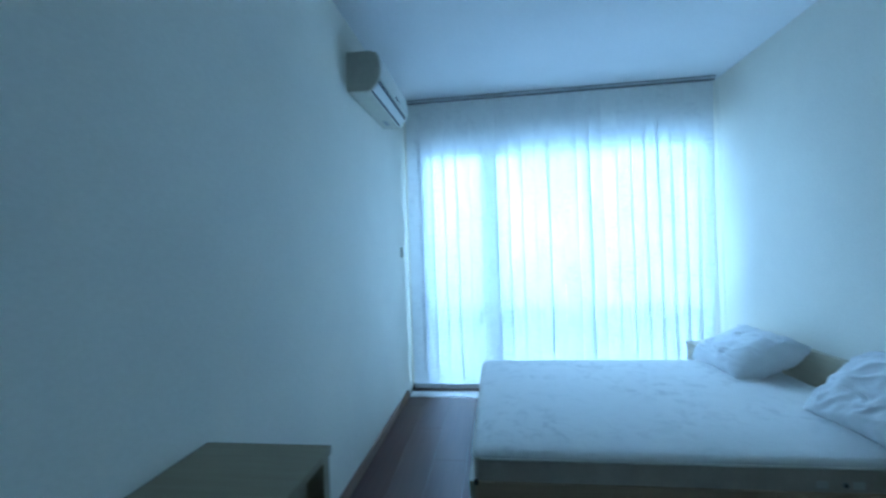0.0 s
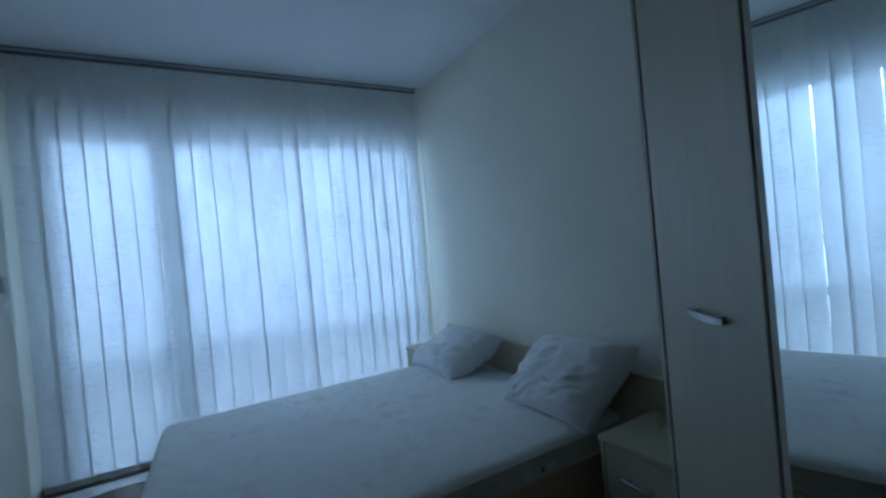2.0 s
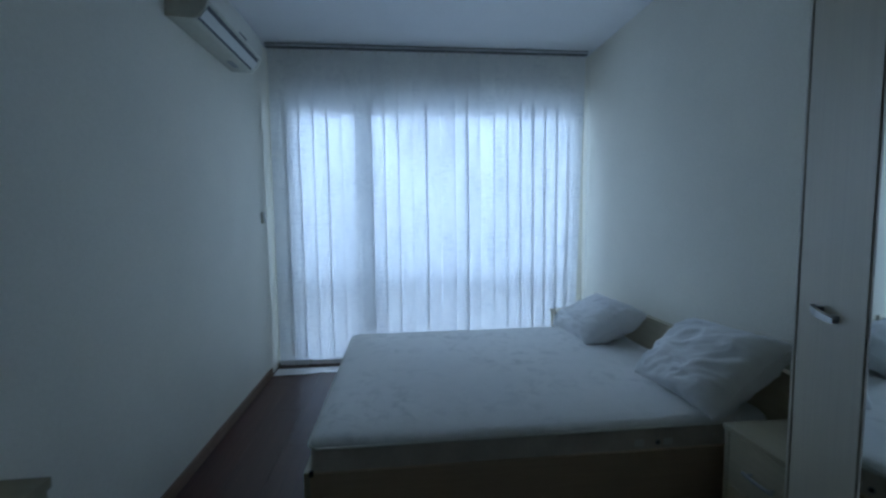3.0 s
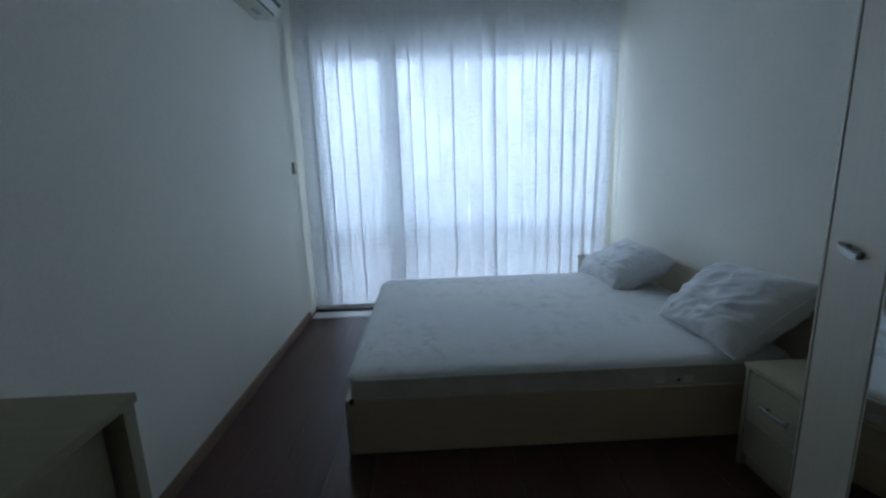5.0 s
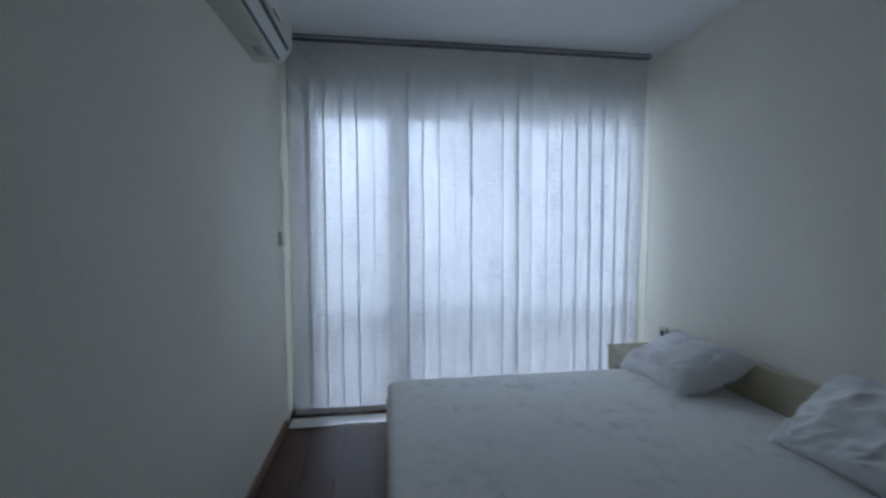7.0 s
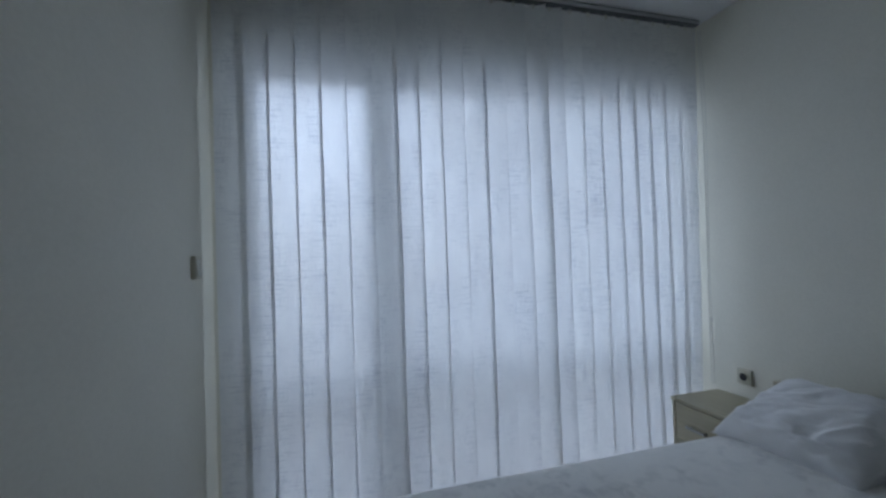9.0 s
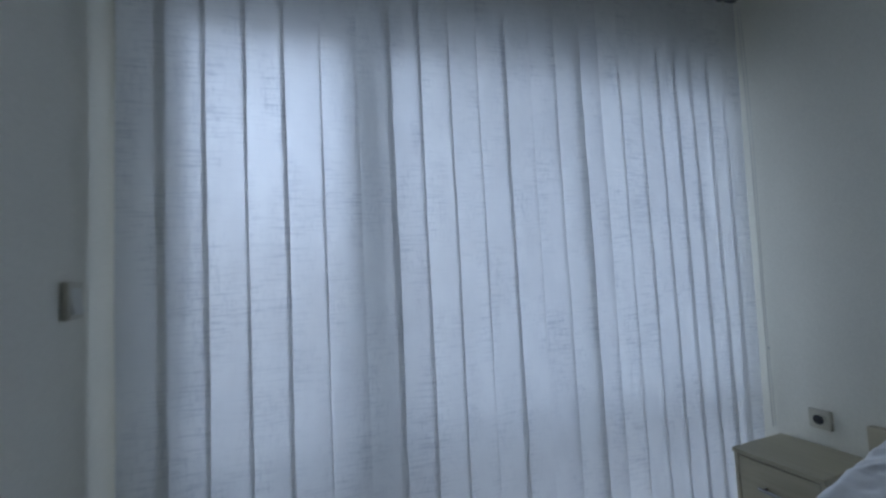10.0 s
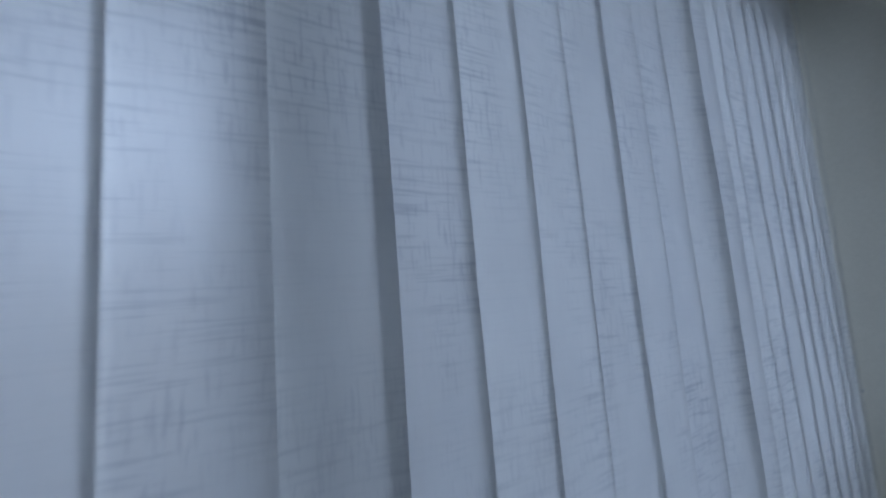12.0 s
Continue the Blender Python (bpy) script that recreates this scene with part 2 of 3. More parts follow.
def block(x0, y0, z0, x1, y1, z1, r=0.0, seg=2, bm=None):
    """A box with rounded edges, in its own bmesh or added to one."""
    own = bmesh.new()
    bmesh.ops.create_cube(own, size=1)
    for v in own.verts:
        v.co = Vector((x0 + (v.co.x + 0.5) * (x1 - x0), y0 + (v.co.y + 0.5) * (y1 - y0), z0 + (v.co.z + 0.5) * (z1 - z0)))
    if r:
        bmesh.ops.bevel(own, geom=own.edges[:], offset=r, segments=seg, profile=0.5, affect='EDGES')
    if bm is None:
        return own
    temp = bpy.data.meshes.new("temp")
    own.to_mesh(temp)
    own.free()
    bm.from_mesh(temp)
    bpy.data.meshes.remove(temp)
    return bm


def prism(outline, lo, hi, axis='z', r=0.0):
    """An outline pushed along an axis; the outline gives the two other coordinates in order."""
    bm = bmesh.new()
    place = {'z': lambda a, b, c: (a, b, c), 'y': lambda a, b, c: (a, c, b), 'x': lambda a, b, c: (c, a, b)}[axis]
    low = [bm.verts.new(place(a, b, lo)) for a, b in outline]
    high = [bm.verts.new(place(a, b, hi)) for a, b in outline]
    n = len(outline)
    bm.faces.new(low)
    bm.faces.new(high)
    for i in range(n):
        bm.faces.new((low[i], low[(i + 1) % n], high[(i + 1) % n], high[i]))
    bmesh.ops.recalc_face_normals(bm, faces=bm.faces[:])
    if r:
        bmesh.ops.bevel(bm, geom=bm.edges[:], offset=r, segments=2, profile=0.5, affect='EDGES')
    return bm


def tube(points, radius, sides=8):
    """A round bar along a line of points."""
    bm = bmesh.new()
    rings = []
    for i, p in enumerate(points):
        p = Vector(p)
        way = (Vector(points[min(i + 1, len(points) - 1)]) - Vector(points[max(i - 1, 0)])).normalized()
        side = way.orthogonal().normalized()
        other = way.cross(side)
        rings.append([bm.verts.new(p + radius * (math.cos(a) * side + math.sin(a) * other))
                      for a in (2 * math.pi * k / sides for k in range(sides))])
    for a, b in zip(rings, rings[1:]):
        for k in range(sides):
            bm.faces.new((a[k], a[(k + 1) % sides], b[(k + 1) % sides], b[k]))
    bm.faces.new(rings[0])
    bm.faces.new(rings[-1])
    bmesh.ops.recalc_face_normals(bm, faces=bm.faces[:])
    return bm


def disc(x, y, z, radius, depth, axis, sides=20):
    """A short cylinder with its axis along x or y."""
    ring = [(radius * math.cos(2 * math.pi * k / sides), radius * math.sin(2 * math.pi * k / sides)) for k in range(sides)]
    if axis == 'x':
        return prism([(y + a, z + b) for a, b in ring], x, x + depth, 'x')
    return prism([(x + a, z + b) for a, b in ring], y, y + depth, 'y')


def structure(name, bm, material, label, category):
    return tagged(part(name, bm, material), label, category, kind="structure")


# ---- shell ----
T = 0.16
structure("wall_left", block(-T, BACK - T, 0, 0, FRONT, HIGH), WALL, "plain cream painted plaster wall with faint roller marks", "wall")
structure("wall_right", block(WIDE, BACK - T, 0, WIDE + T, FRONT, HIGH), WALL, "plain cream painted plaster wall behind the bed", "wall")
structure("wall_back", block(0, BACK - T, 0, WIDE, BACK, HIGH), WALL, "plain cream painted wall that closes the bedroom", "wall")
OPEN0, OPEN1, LINTEL = 0.15, 2.545, 2.12
bm = block(-T, FRONT, LINTEL, WIDE + T, FRONT + T, HIGH)
block(-T, FRONT, 0, OPEN0, FRONT + T, LINTEL, bm=bm)
block(OPEN1, FRONT, 0, WIDE + T, FRONT + T, LINTEL, bm=bm)
structure("wall_window", bm, WALL, "painted wall round the wide balcony window", "wall")
structure("ceiling", block(-T, BACK - T, HIGH, WIDE + T, FRONT + T, HIGH + 0.15), CEILING, "smooth white painted ceiling", "ceiling")
floor = structure("floor", block(-T, BACK - T, -0.12, WIDE + T, FRONT + T, -0.009), GROOVE, "reddish brown laminate plank floor with a soft sheen", "floor")

baseboard = structure("baseboard", prism([(0, 0), (0.014, 0), (0.014, 0.045), (0.010, 0.055), (0, 0.057)], BACK, 3.335, 'y'),
                      SKIRTING, "narrow brown wooden skirting along the painted wall", "baseboard")
structure("baseboard_back", block(0.014, BACK, 0, WIDE, BACK + 0.014, 0.057, 0.003), SKIRTING, "narrow brown wooden skirting", "baseboard")


def threshold():
    """Pale threshold strip whose colour and uneven room edge stand for daylight under the blind."""
    rng = random.Random(4)
    xs = [0.02 + 0.06 * i for i in range(43)]
    outline = [(x, 3.325 + rng.uniform(-0.010, 0.010)) for x in xs] + [(xs[-1], 3.458), (xs[0], 3.458)]
    return structure("threshold", prism(outline, -0.009, 0.004), PALE_STRIP, "pale threshold strip, coloured bright for the daylight falling under the window blind", "threshold")


threshold()


# ---- balcony window ----
def balcony_window():
    w = thing("window_1", "white framed balcony door and window behind the blind", "window", kind="structure")
    y0, y1 = 3.610, 3.680
    frame_bm = block(OPEN0 - 0.01, y0 + 0.03, 0.0, OPEN0 + 0.055, y1, LINTEL, 0.004)
    block(OPEN1 - 0.055, y0 + 0.03, 0.0, OPEN1 + 0.01, y1, LINTEL, 0.004, bm=frame_bm)
    block(OPEN0 + 0.055, y0 + 0.03, LINTEL - 0.055, OPEN1 - 0.055, y1, LINTEL, 0.004, bm=frame_bm)
    part("window_frame", frame_bm, PVC, w)
    part("mullion", block(0.680, y0 - 0.012, 0.047, 0.808, y1, LINTEL - 0.055, 0.005), PVC, w)
    part("door_sill", block(OPEN0 - 0.13, 3.468, 0.0, OPEN1 + 0.05, y1 + 0.02, 0.047, 0.004), SILL, w, "dark brown sill of the balcony door")
    part("transom", block(OPEN0 + 0.055, y0 + 0.02, 0.63, 0.680, y1, 0.685, 0.004), PVC, w)
    part("transom", block(0.808, y0 + 0.02, 0.63, OPEN1 - 0.055, y1, 0.685, 0.004), PVC, w)
    for x0, x1 in ((OPEN0 + 0.055, 0.680), (0.808, OPEN1 - 0.055)):
        for z0, z1 in ((0.047, 0.63), (0.685, LINTEL - 0.055)):
            pane = part("pane", block(x0, 3.650, z0, x1, 3.656, z1), GLASS, w, "clear window glass")
            pane.visible_shadow = False
    return w


balcony_window()


# ---- balcony outside ----
structure("balcony_floor", block(-1.5, FRONT + T, -0.15, 4.1, 4.75, -0.05), CONCRETE, "bare grey concrete balcony slab", "balcony")


# unseen overhang, added to hold back high sky light from the window
structure("balcony_ceiling", block(-1.5, FRONT + T, 2.46, 4.1, 4.75, 2.62), CONCRETE, "unseen grey slab added above the balcony to shape the daylight", "balcony")


def balcony_rail():
    r = thing("balcony_railing", "dark painted iron railing along the balcony edge", "railing")
    part("top_rail", block(-1.5, 4.62, 0.96, 4.1, 4.67, 1.0, 0.005), IRON, r)
    part("bottom_rail", block(-1.5, 4.63, 0.05, 4.1, 4.66, 0.08, 0.004), IRON, r)
    for k in range(5):
        x = -1.45 + 1.375 * k
        part("post", block(x, 4.625, -0.05, x + 0.04, 4.665, 0.96), IRON, r)
    shared = mesh_of(block(-0.008, 4.637, 0.08, 0.008, 4.653, 0.96), "baluster", IRON)
    for k in range(44):
        b = new("baluster", shared)
        b.parent, b.location = r, (-1.38 + 0.125 * k, 0, 0)


balcony_rail()


# ---- vertical blind ----
SLAT_W, TOP, BOTTOM = 0.1195, 2.486, 0.043
# right edges of the slats as they hang, none quite evenly spaced
EDGES = (0.164, 0.264, 0.369, 0.477, 0.583, 0.695, 0.810, 0.912, 1.021, 1.132, 1.247, 1.350, 1.4705, 1.574, 1.669, 1.7895,
         1.901, 2.009, 2.114, 2.213, 2.312, 2.409, 2.505)


def slat_mesh(seed):
    rng = random.Random(seed)
    bm = bmesh.new()
    cols, rows = 8, 28
    phase, bow = rng.uniform(0, 6), rng.uniform(0.0006, 0.0016)
    grid = []
    for j in range(rows + 1):
        v = j / rows
        line = []
        for i in range(cols + 1):
            u = 2 * i / cols - 1
            ripple = 0.0008 * math.sin(9 * v + phase) * abs(u) + 0.0008 * math.sin(31 * v + 2 * phase) * u
            y = bow * (1 - u * u) * math.sin(2.2 * v + phase) + ripple
            line.append(bm.verts.new((u * SLAT_W / 2 + 0.0012 * math.sin(13 * v + phase), y, -v * (TOP - BOTTOM))))
        grid.append(line)
    for j in range(rows):
        for i in range(cols):
            bm.faces.new((grid[j + 1][i], grid[j + 1][i + 1], grid[j][i + 1], grid[j][i]))
    return mesh_of(bm, "slat", FABRIC, True)


def vertical_blind():
    blind = thing("vertical_blind", "closed white woven vertical blind hanging from a ceiling rail", "blind")
    part("head_rail", block(0.035, 3.396, 2.499, 2.552, 3.442, 2.516, 0.002), ALU, blind, "white aluminium head rail")
    # shade above and below the rail, put in as dark grey strips
    part("mounting_profile", block(0.035, 3.404, 2.516, 2.552, 3.438, HIGH, 0.0), SHADOW, blind, "dark grey strip standing for the shaded gap above the head rail")
    part("track_slot", block(0.040, 3.400, 2.494, 2.548, 3.438, 2.499, 0.0), SHADOW, blind, "dark grey strip standing for the shaded slot under the head rail")
    shapes = [slat_mesh(s) for s in range(5)]
    weight = mesh_of(block(-0.055, -0.0022, -0.034, 0.055, 0.0022, 0.0, 0.001), "weight", PLASTIC)
    stem = mesh_of(block(-0.006, -0.003, -0.012, 0.006, 0.003, 0.012, 0.001), "carrier", PLASTIC)
    rng = random.Random(11)
    # extra turn and lean of the slats that hang out of line
    odd = {4: (-3, 0.0), 9: (-4, 0.0), 11: (0, 0.0006), 12: (-2, -0.0006), 13: (18, 0.0), 14: (12, 0.0), 15: (-1, 0.0008),
           20: (1, 0.002), 21: (2, 0.008), 22: (2, 0.026)}
    for k, edge in enumerate(EDGES):
        turn, lean = odd.get(k, (0.0, 0.0))
        turn = -7.0 + rng.uniform(-1.2, 1.2) - turn
        x = edge - SLAT_W / 2 * math.cos(radians(turn)) + 1.2 * math.sin(lean)
        s = new("slat", shapes[k % 5])
        s.parent = blind
        s.matrix_basis = pose(x, BLIND_Y + rng.uniform(-0.001, 0.001), TOP, 0, math.degrees(lean + rng.uniform(-0.0004, 0.0004)), turn)
        w = new("weight", weight)
        w.parent, w.location = s, (0, 0.004, -(TOP - BOTTOM) + 0.036)
        c = new("carrier", stem)
        c.parent, c.location = blind, (x, BLIND_Y, 2.481)
        c.rotation_euler = (0, 0, radians(turn))
        if k:
            pts = [(edge - 0.165 + 0.0108 * i, BLIND_Y + 0.012, 0.054 - 0.014 * math.sin(math.pi * i / 10)) for i in range(11)]
            part("link_chain", tube(pts, 0.0014, 5), PLASTIC, blind)
    return blind


vertical_blind()


def blind_cord():
    c = thing("blind_cord", "thin white blind cord hanging beside the painted wall", "cord")
    pts = [(2.545 + 0.030 * v + 0.008 * math.sin(5 * v), 3.405 + 0.035 * v, 2.462 - 2.0 * v) for v in (i / 24 for i in range(25))]
    part("cord", tube(pts, 0.0022, 6), PLASTIC, c)
    pts2 = [(x + 0.012 + 0.004 * math.sin(7 * i / 24), y - 0.004, z) for i, (x, y, z) in enumerate(pts)]
    part("cord", tube(pts2, 0.0018, 6), PLASTIC, c)
    bead = bmesh.new()
    bmesh.ops.create_uvsphere(bead, u_segments=10, v_segments=8, radius=0.006)
    bmesh.ops.translate(bead, verts=bead.verts[:], vec=(2.575, 3.431, 0.82))
    part("bead", bead, FLAP, c, smooth=True)


blind_cord()


# ---- fittings on the walls ----
def wall_switch():
    s = thing("light_switch", "surface mounted cream light switch on the wall", "switch")
    part("box", block(0.0, 3.256, 1.178, 0.017, 3.330, 1.264, 0.004), SOCKET, s)
    part("rocker", prism([(0.017, 1.190), (0.023, 1.190), (0.019, 1.22), (0.017, 1.25)], 3.268, 3.318, 'y', 0.0015), PLASTIC, s)


wall_switch()


def wall_socket():
    s = thing("wall_socket", "cream round-hole power socket above the nightstand", "socket")
    part("plate", block(WIDE - 0.016, 3.222, 0.499, WIDE, 3.302, 0.581, 0.005), SOCKET, s)
    ring = disc(WIDE - 0.021, 3.262, 0.540, 0.026, 0.006, 'x')
    part("rim", ring, SOCKET, s)
    part("well", disc(WIDE - 0.0225, 3.262, 0.540, 0.020, 0.003, 'x'), DARK, s, "dark socket well")
    for dy in (-0.0095, 0.0095):
        part("pin_hole", disc(WIDE - 0.0235, 3.262 + dy, 0.540, 0.003, 0.002, 'x', 10), GROOVE, s)


wall_socket()


def air_conditioner():
    a = thing("air_conditioner", "white wall-mounted split air conditioner with closed flap and darker casing", "air conditioner")
    y0, y1 = 2.100, 2.835

    def side(*pairs):
        return [(1.03 * x, 2.114 + 0.86 * h) for x, h in pairs]
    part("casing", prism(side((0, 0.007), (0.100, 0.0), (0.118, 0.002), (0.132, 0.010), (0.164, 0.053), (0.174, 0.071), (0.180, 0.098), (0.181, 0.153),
                              (0.176, 0.218), (0.160, 0.251), (0.135, 0.263), (0, 0.265)), y0, y1, 'y', 0.004), CASING, a)
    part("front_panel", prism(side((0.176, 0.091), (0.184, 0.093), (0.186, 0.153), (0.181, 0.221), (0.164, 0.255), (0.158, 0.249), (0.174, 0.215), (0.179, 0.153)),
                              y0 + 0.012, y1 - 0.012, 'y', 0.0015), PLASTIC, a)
    part("air_slot", prism(side((0.126, 0.0055), (0.1285, 0.003), (0.1785, 0.071), (0.173, 0.075)), y0 + 0.020, y1 - 0.055, 'y'), DARK, a, "dark air outlet gap")
    part("flap", prism(side((0.1370, 0.0125), (0.1400, 0.0105), (0.1690, 0.0505), (0.1660, 0.054)), y0 + 0.010, y1 - 0.048, 'y', 0.001), FLAP, a, "white swing flap")
    part("display", block(0.1895, y0 + 0.36, 2.199, 0.1922, y0 + 0.46, 2.209, 0.0), DARK, a, "dark indicator strip")
    part("rating_label", block(0.050, y1 - 0.20, 2.1125, 0.082, y1 - 0.10, 2.1155), GREY, a, "grey printed label")


air_conditioner()


# ---- bed ----
BX0, BX1, BY0, BY1, BED_TOP = 0.643, 2.556, 1.596, 3.082, 0.258


def bed():
    b = thing("bed", "low beige laminate double bed frame against the wall", "bed")
    part("side_rail", block(BX0 + 0.022, BY0, 0.012, BX1, BY0 + 0.022, BED_TOP - 0.002, 0.0015), BEIGE, b)
    part("side_rail", block(BX0 + 0.022, BY1 - 0.022, 0.012, BX1, BY1, BED_TOP - 0.002, 0.0015), BEIGE, b)
    part("footboard", block(BX0, BY0 - 0.002, 0.012, BX0 + 0.022, BY1 + 0.002, BED_TOP + 0.004, 0.002), BEIGE_UP, b)
    part("headboard", block(BX1 + 0.002, 1.066, 0.012, WIDE - 0.004, BY1 + 0.01, 0.568, 0.002), TAN, b, "cream laminate headboard")
    part("slat_base", block(BX0 + 0.022, BY0 + 0.022, 0.16, BX1, BY1 - 0.022, 0.18), EDGE, b)
    # dark block added for the shaded gap between mattress corner and frame
    part("corner_bracket", block(BX0 + 0.020, BY0 - 0.003, BED_TOP - 0.012, BX0 + 0.036, BY0 + 0.004, BED_TOP + 0.012, 0.001), DARK, b, "small dark block standing for the shaded gap at the mattress corner")
    for x in (BX0 + 0.03, 1.55, BX1 - 0.05):
        for y in (BY0 + 0.03, BY1 - 0.07):
            part("foot", block(x, y, 0.0, x + 0.04, y + 0.04, 0.012), DARK, b)


bed()


def mattress():
    m = thing("mattress", "bare white patterned mattress with piped edges on the bed", "mattress")
    x0, x1, y0, y1, z0, z1 = BX0 + 0.018, 2.552, 1.608, 3.070, 0.181, 0.386
    bm = bmesh.new()
    corner = 0.05

    def outline(d, rr):
        """Rounded rectangle at a distance d inside the mattress's outline."""
        pts = []
        r = max(rr, 0.004)
        for cx, cy, a0 in ((x1 - d - r, y1 - d - r, 0), (x0 + d + r, y1 - d - r, 90), (x0 + d + r, y0 + d + r, 180), (x1 - d - r, y0 + d + r, 270)):
            for s in range(7):
                a = radians(a0 + 15 * s)
                pts.append((cx + r * math.cos(a), cy + r * math.sin(a)))
        return pts
    edge = outline(0.0, corner)
    part("side_border", prism(edge, z0, z1 - 0.040), SIDE, m, "beige woven border")
    # quilted top: a cap that swells from the piping
    rings = []
    for d, z in ((0.0, z1 - 0.040), (-0.003, z1 - 0.034), (0.0, z1 - 0.024), (0.008, z1 - 0.014), (0.025, z1 - 0.007), (0.06, z1 - 0.001), (0.14, z1 + 0.006), (0.28, z1 + 0.010)):
        rings.append([bm.verts.new((x, y, z)) for x, y in outline(d, corner - d * 0.4)])
    c = len(rings[0])
    for a, b in zip(rings, rings[1:]):
        for i in range(c):
            bm.faces.new((a[i], a[(i + 1) % c], b[(i + 1) % c], b[i]))
    bm.faces.new(rings[-1])
    part("top_panel", bm, TICKING, m, "white quilted top with faint grey leaf pattern", smooth=True)
    bmesh_edge = [(x, y, z1 - 0.038) for x, y in outline(-0.004, corner)]
    bmesh_edge.append(bmesh_edge[0])
    part("piping", tube(bmesh_edge, 0.0062, 6), PIPING, m, "pale cord piping", smooth=True)
    low = [(x, y, z0 + 0.012) for x, y in outline(-0.002, corner)]
    low.append(low[0])
    part("piping", tube(low, 0.005, 6), PIPING, m, smooth=True)
    part("air_eyelet", disc(2.055, y0 - 0.003, 0.283, 0.011, 0.003, 'y'), CHROME, m, "metal air eyelet")
    part("eyelet_hole", disc(2.055, y0 - 0.0042, 0.283, 0.006, 0.0015, 'y', 12), DARK, m)
    for x in (1.955, 2.080):
        part("sewn_label", block(x, y0 - 0.0016, 0.270, x + 0.04, y0 + 0.001, 0.297), PIPING, m, "pale sewn cloth label")



mattress()


def pillow(at, size, thick, seed, label, skew=0.0):
    """A soft pillow: two swollen sheets, pinched corners, folds drawn from the corners."""
    n = 56
    half_w, half_h = size[0] / 2, size[1] / 2
    bm = bmesh.new()
    sheets = []
    noise_at = Vector((seed * 3.7, seed * 1.9, seed * 5.1))
    for sign in (1, -1):
        grid = []
        for j in range(n + 1):
            v = 2 * j / n - 1
            line = []
            for i in range(n + 1):
                u = 2 * i / n - 1
                pull = 1 - 0.10 * (1 - abs(u) ** 2.0) * abs(v) ** 4
                draw = 1 - 0.10 * (1 - abs(v) ** 2.0) * abs(u) ** 4
                x, y = u * half_w * draw + skew * v, v * half_h * pull
                swell = max(0.0, (1 - abs(u) ** 3.2) * (1 - abs(v) ** 3.2)) ** 0.45
                z = sign * thick / 2 * swell
                rim = min(1.0, 5 * (1 - max(abs(u), abs(v))))
                near = max(abs(u), abs(v))
                bend = noise.noise(Vector((u * 1.5, v * 1.5, 9.0)) + noise_at)
                across = Vector((u * 1.8 + 1.3 * v + bend, v * 4.2 - 2.4 * u + 1.2 * bend, sign * 2.0)) + noise_at
                folds = 0.30 - abs(noise.noise(across))
                folds += 0.4 * (0.25 - abs(noise.noise(across * 2.3 + noise_at)))
                crease = noise.noise(Vector((u * 3.1, v * 3.1, 4.0 * sign)) + noise_at)
                z += sign * rim * (0.022 * folds * (0.5 + near) + 0.017 * crease)
                x += 0.006 * noise.noise(Vector((v * 4, seed, sign)))
                y += 0.006 * noise.noise(Vector((u * 4, -seed, sign)))
                if j in (0, n) or i in (0, n):
                    z = 0.006 * noise.noise(Vector((u * 3, v * 3, seed)))
                line.append((x, y, z))
            grid.append(line)
        sheets.append(grid)
    made = []
    for s, grid in enumerate(sheets):
        rows = []
        for j in range(n + 1):
            row = []
            for i in range(n + 1):
                if s and (j in (0, n) or i in (0, n)):
                    row.append(made[0][j][i])
                else:
                    row.append(bm.verts.new(grid[j][i]))
            rows.append(row)
        made.append(rows)
        for j in range(n):
            for i in range(n):
                q = (rows[j][i], rows[j][i + 1], rows[j + 1][i + 1], rows[j + 1][i])
                bm.faces.new(q if s == 0 else q[::-1])
    p = thing("pillow", label, "pillow", "pillows on the bed", at=at)
    part("cover", bm, LINEN, p, smooth=True)
    edge = [sheets[0][0][i] for i in range(n)] + [sheets[0][j][n] for j in range(n)] + [sheets[0][n][n - i] for i in range(n)] + [sheets[0][n - j][0] for j in range(n)]
    part("seam", tube(edge + [edge[0]], 0.0028, 5), LINEN, p, smooth=True)
    return p


def frame_of(centre, along, up):
    """A pose whose x runs along and whose y runs up, from two directions."""
    a = Vector(along).normalized()
    n = a.cross(Vector(up)).normalized()
    u = n.cross(a)
    return Matrix.Translation(centre) @ Matrix((a, u, n)).transposed().to_4x4()


pillow(frame_of((2.325, 2.745, 0.498), (0.02, -0.53, 0.0), (0.25, 0.0, 0.17)), (0.54, 0.395), 0.225, 1, "plump white cotton pillow lying against the headboard", 0.065)
pillow(frame_of((2.385, 1.790, 0.532), (0.01, -0.54, 0.028), (0.225, 0.0, 0.25)), (0.55, 0.42), 0.245, 2, "creased white cotton pillow propped against the headboard", 0.05)


# ---- nightstands ----
def bar_handle(parent, centre, along, out, length, name="handle"):
    """A slim bar on two feet; along and out are directions."""
    c, a, o = Vector(centre), Vector(along).normalized(), Vector(out).normalized()
    h = part(name, tube([c + o * (0.020 + 0.006 * math.cos(s * 1.3)) + a * (length / 2 * s) for s in (i / 5 - 1 for i in range(11))], 0.0062, 10), CHROME, parent,
             "brushed metal bar handle", smooth=True)
    for s in (-0.72, 0.72):
        part("foot", tube([c + a * (length / 2 * s), c + a * (length / 2 * s) + o * 0.022], 0.0048, 8), CHROME, h, smooth=True)
    return h


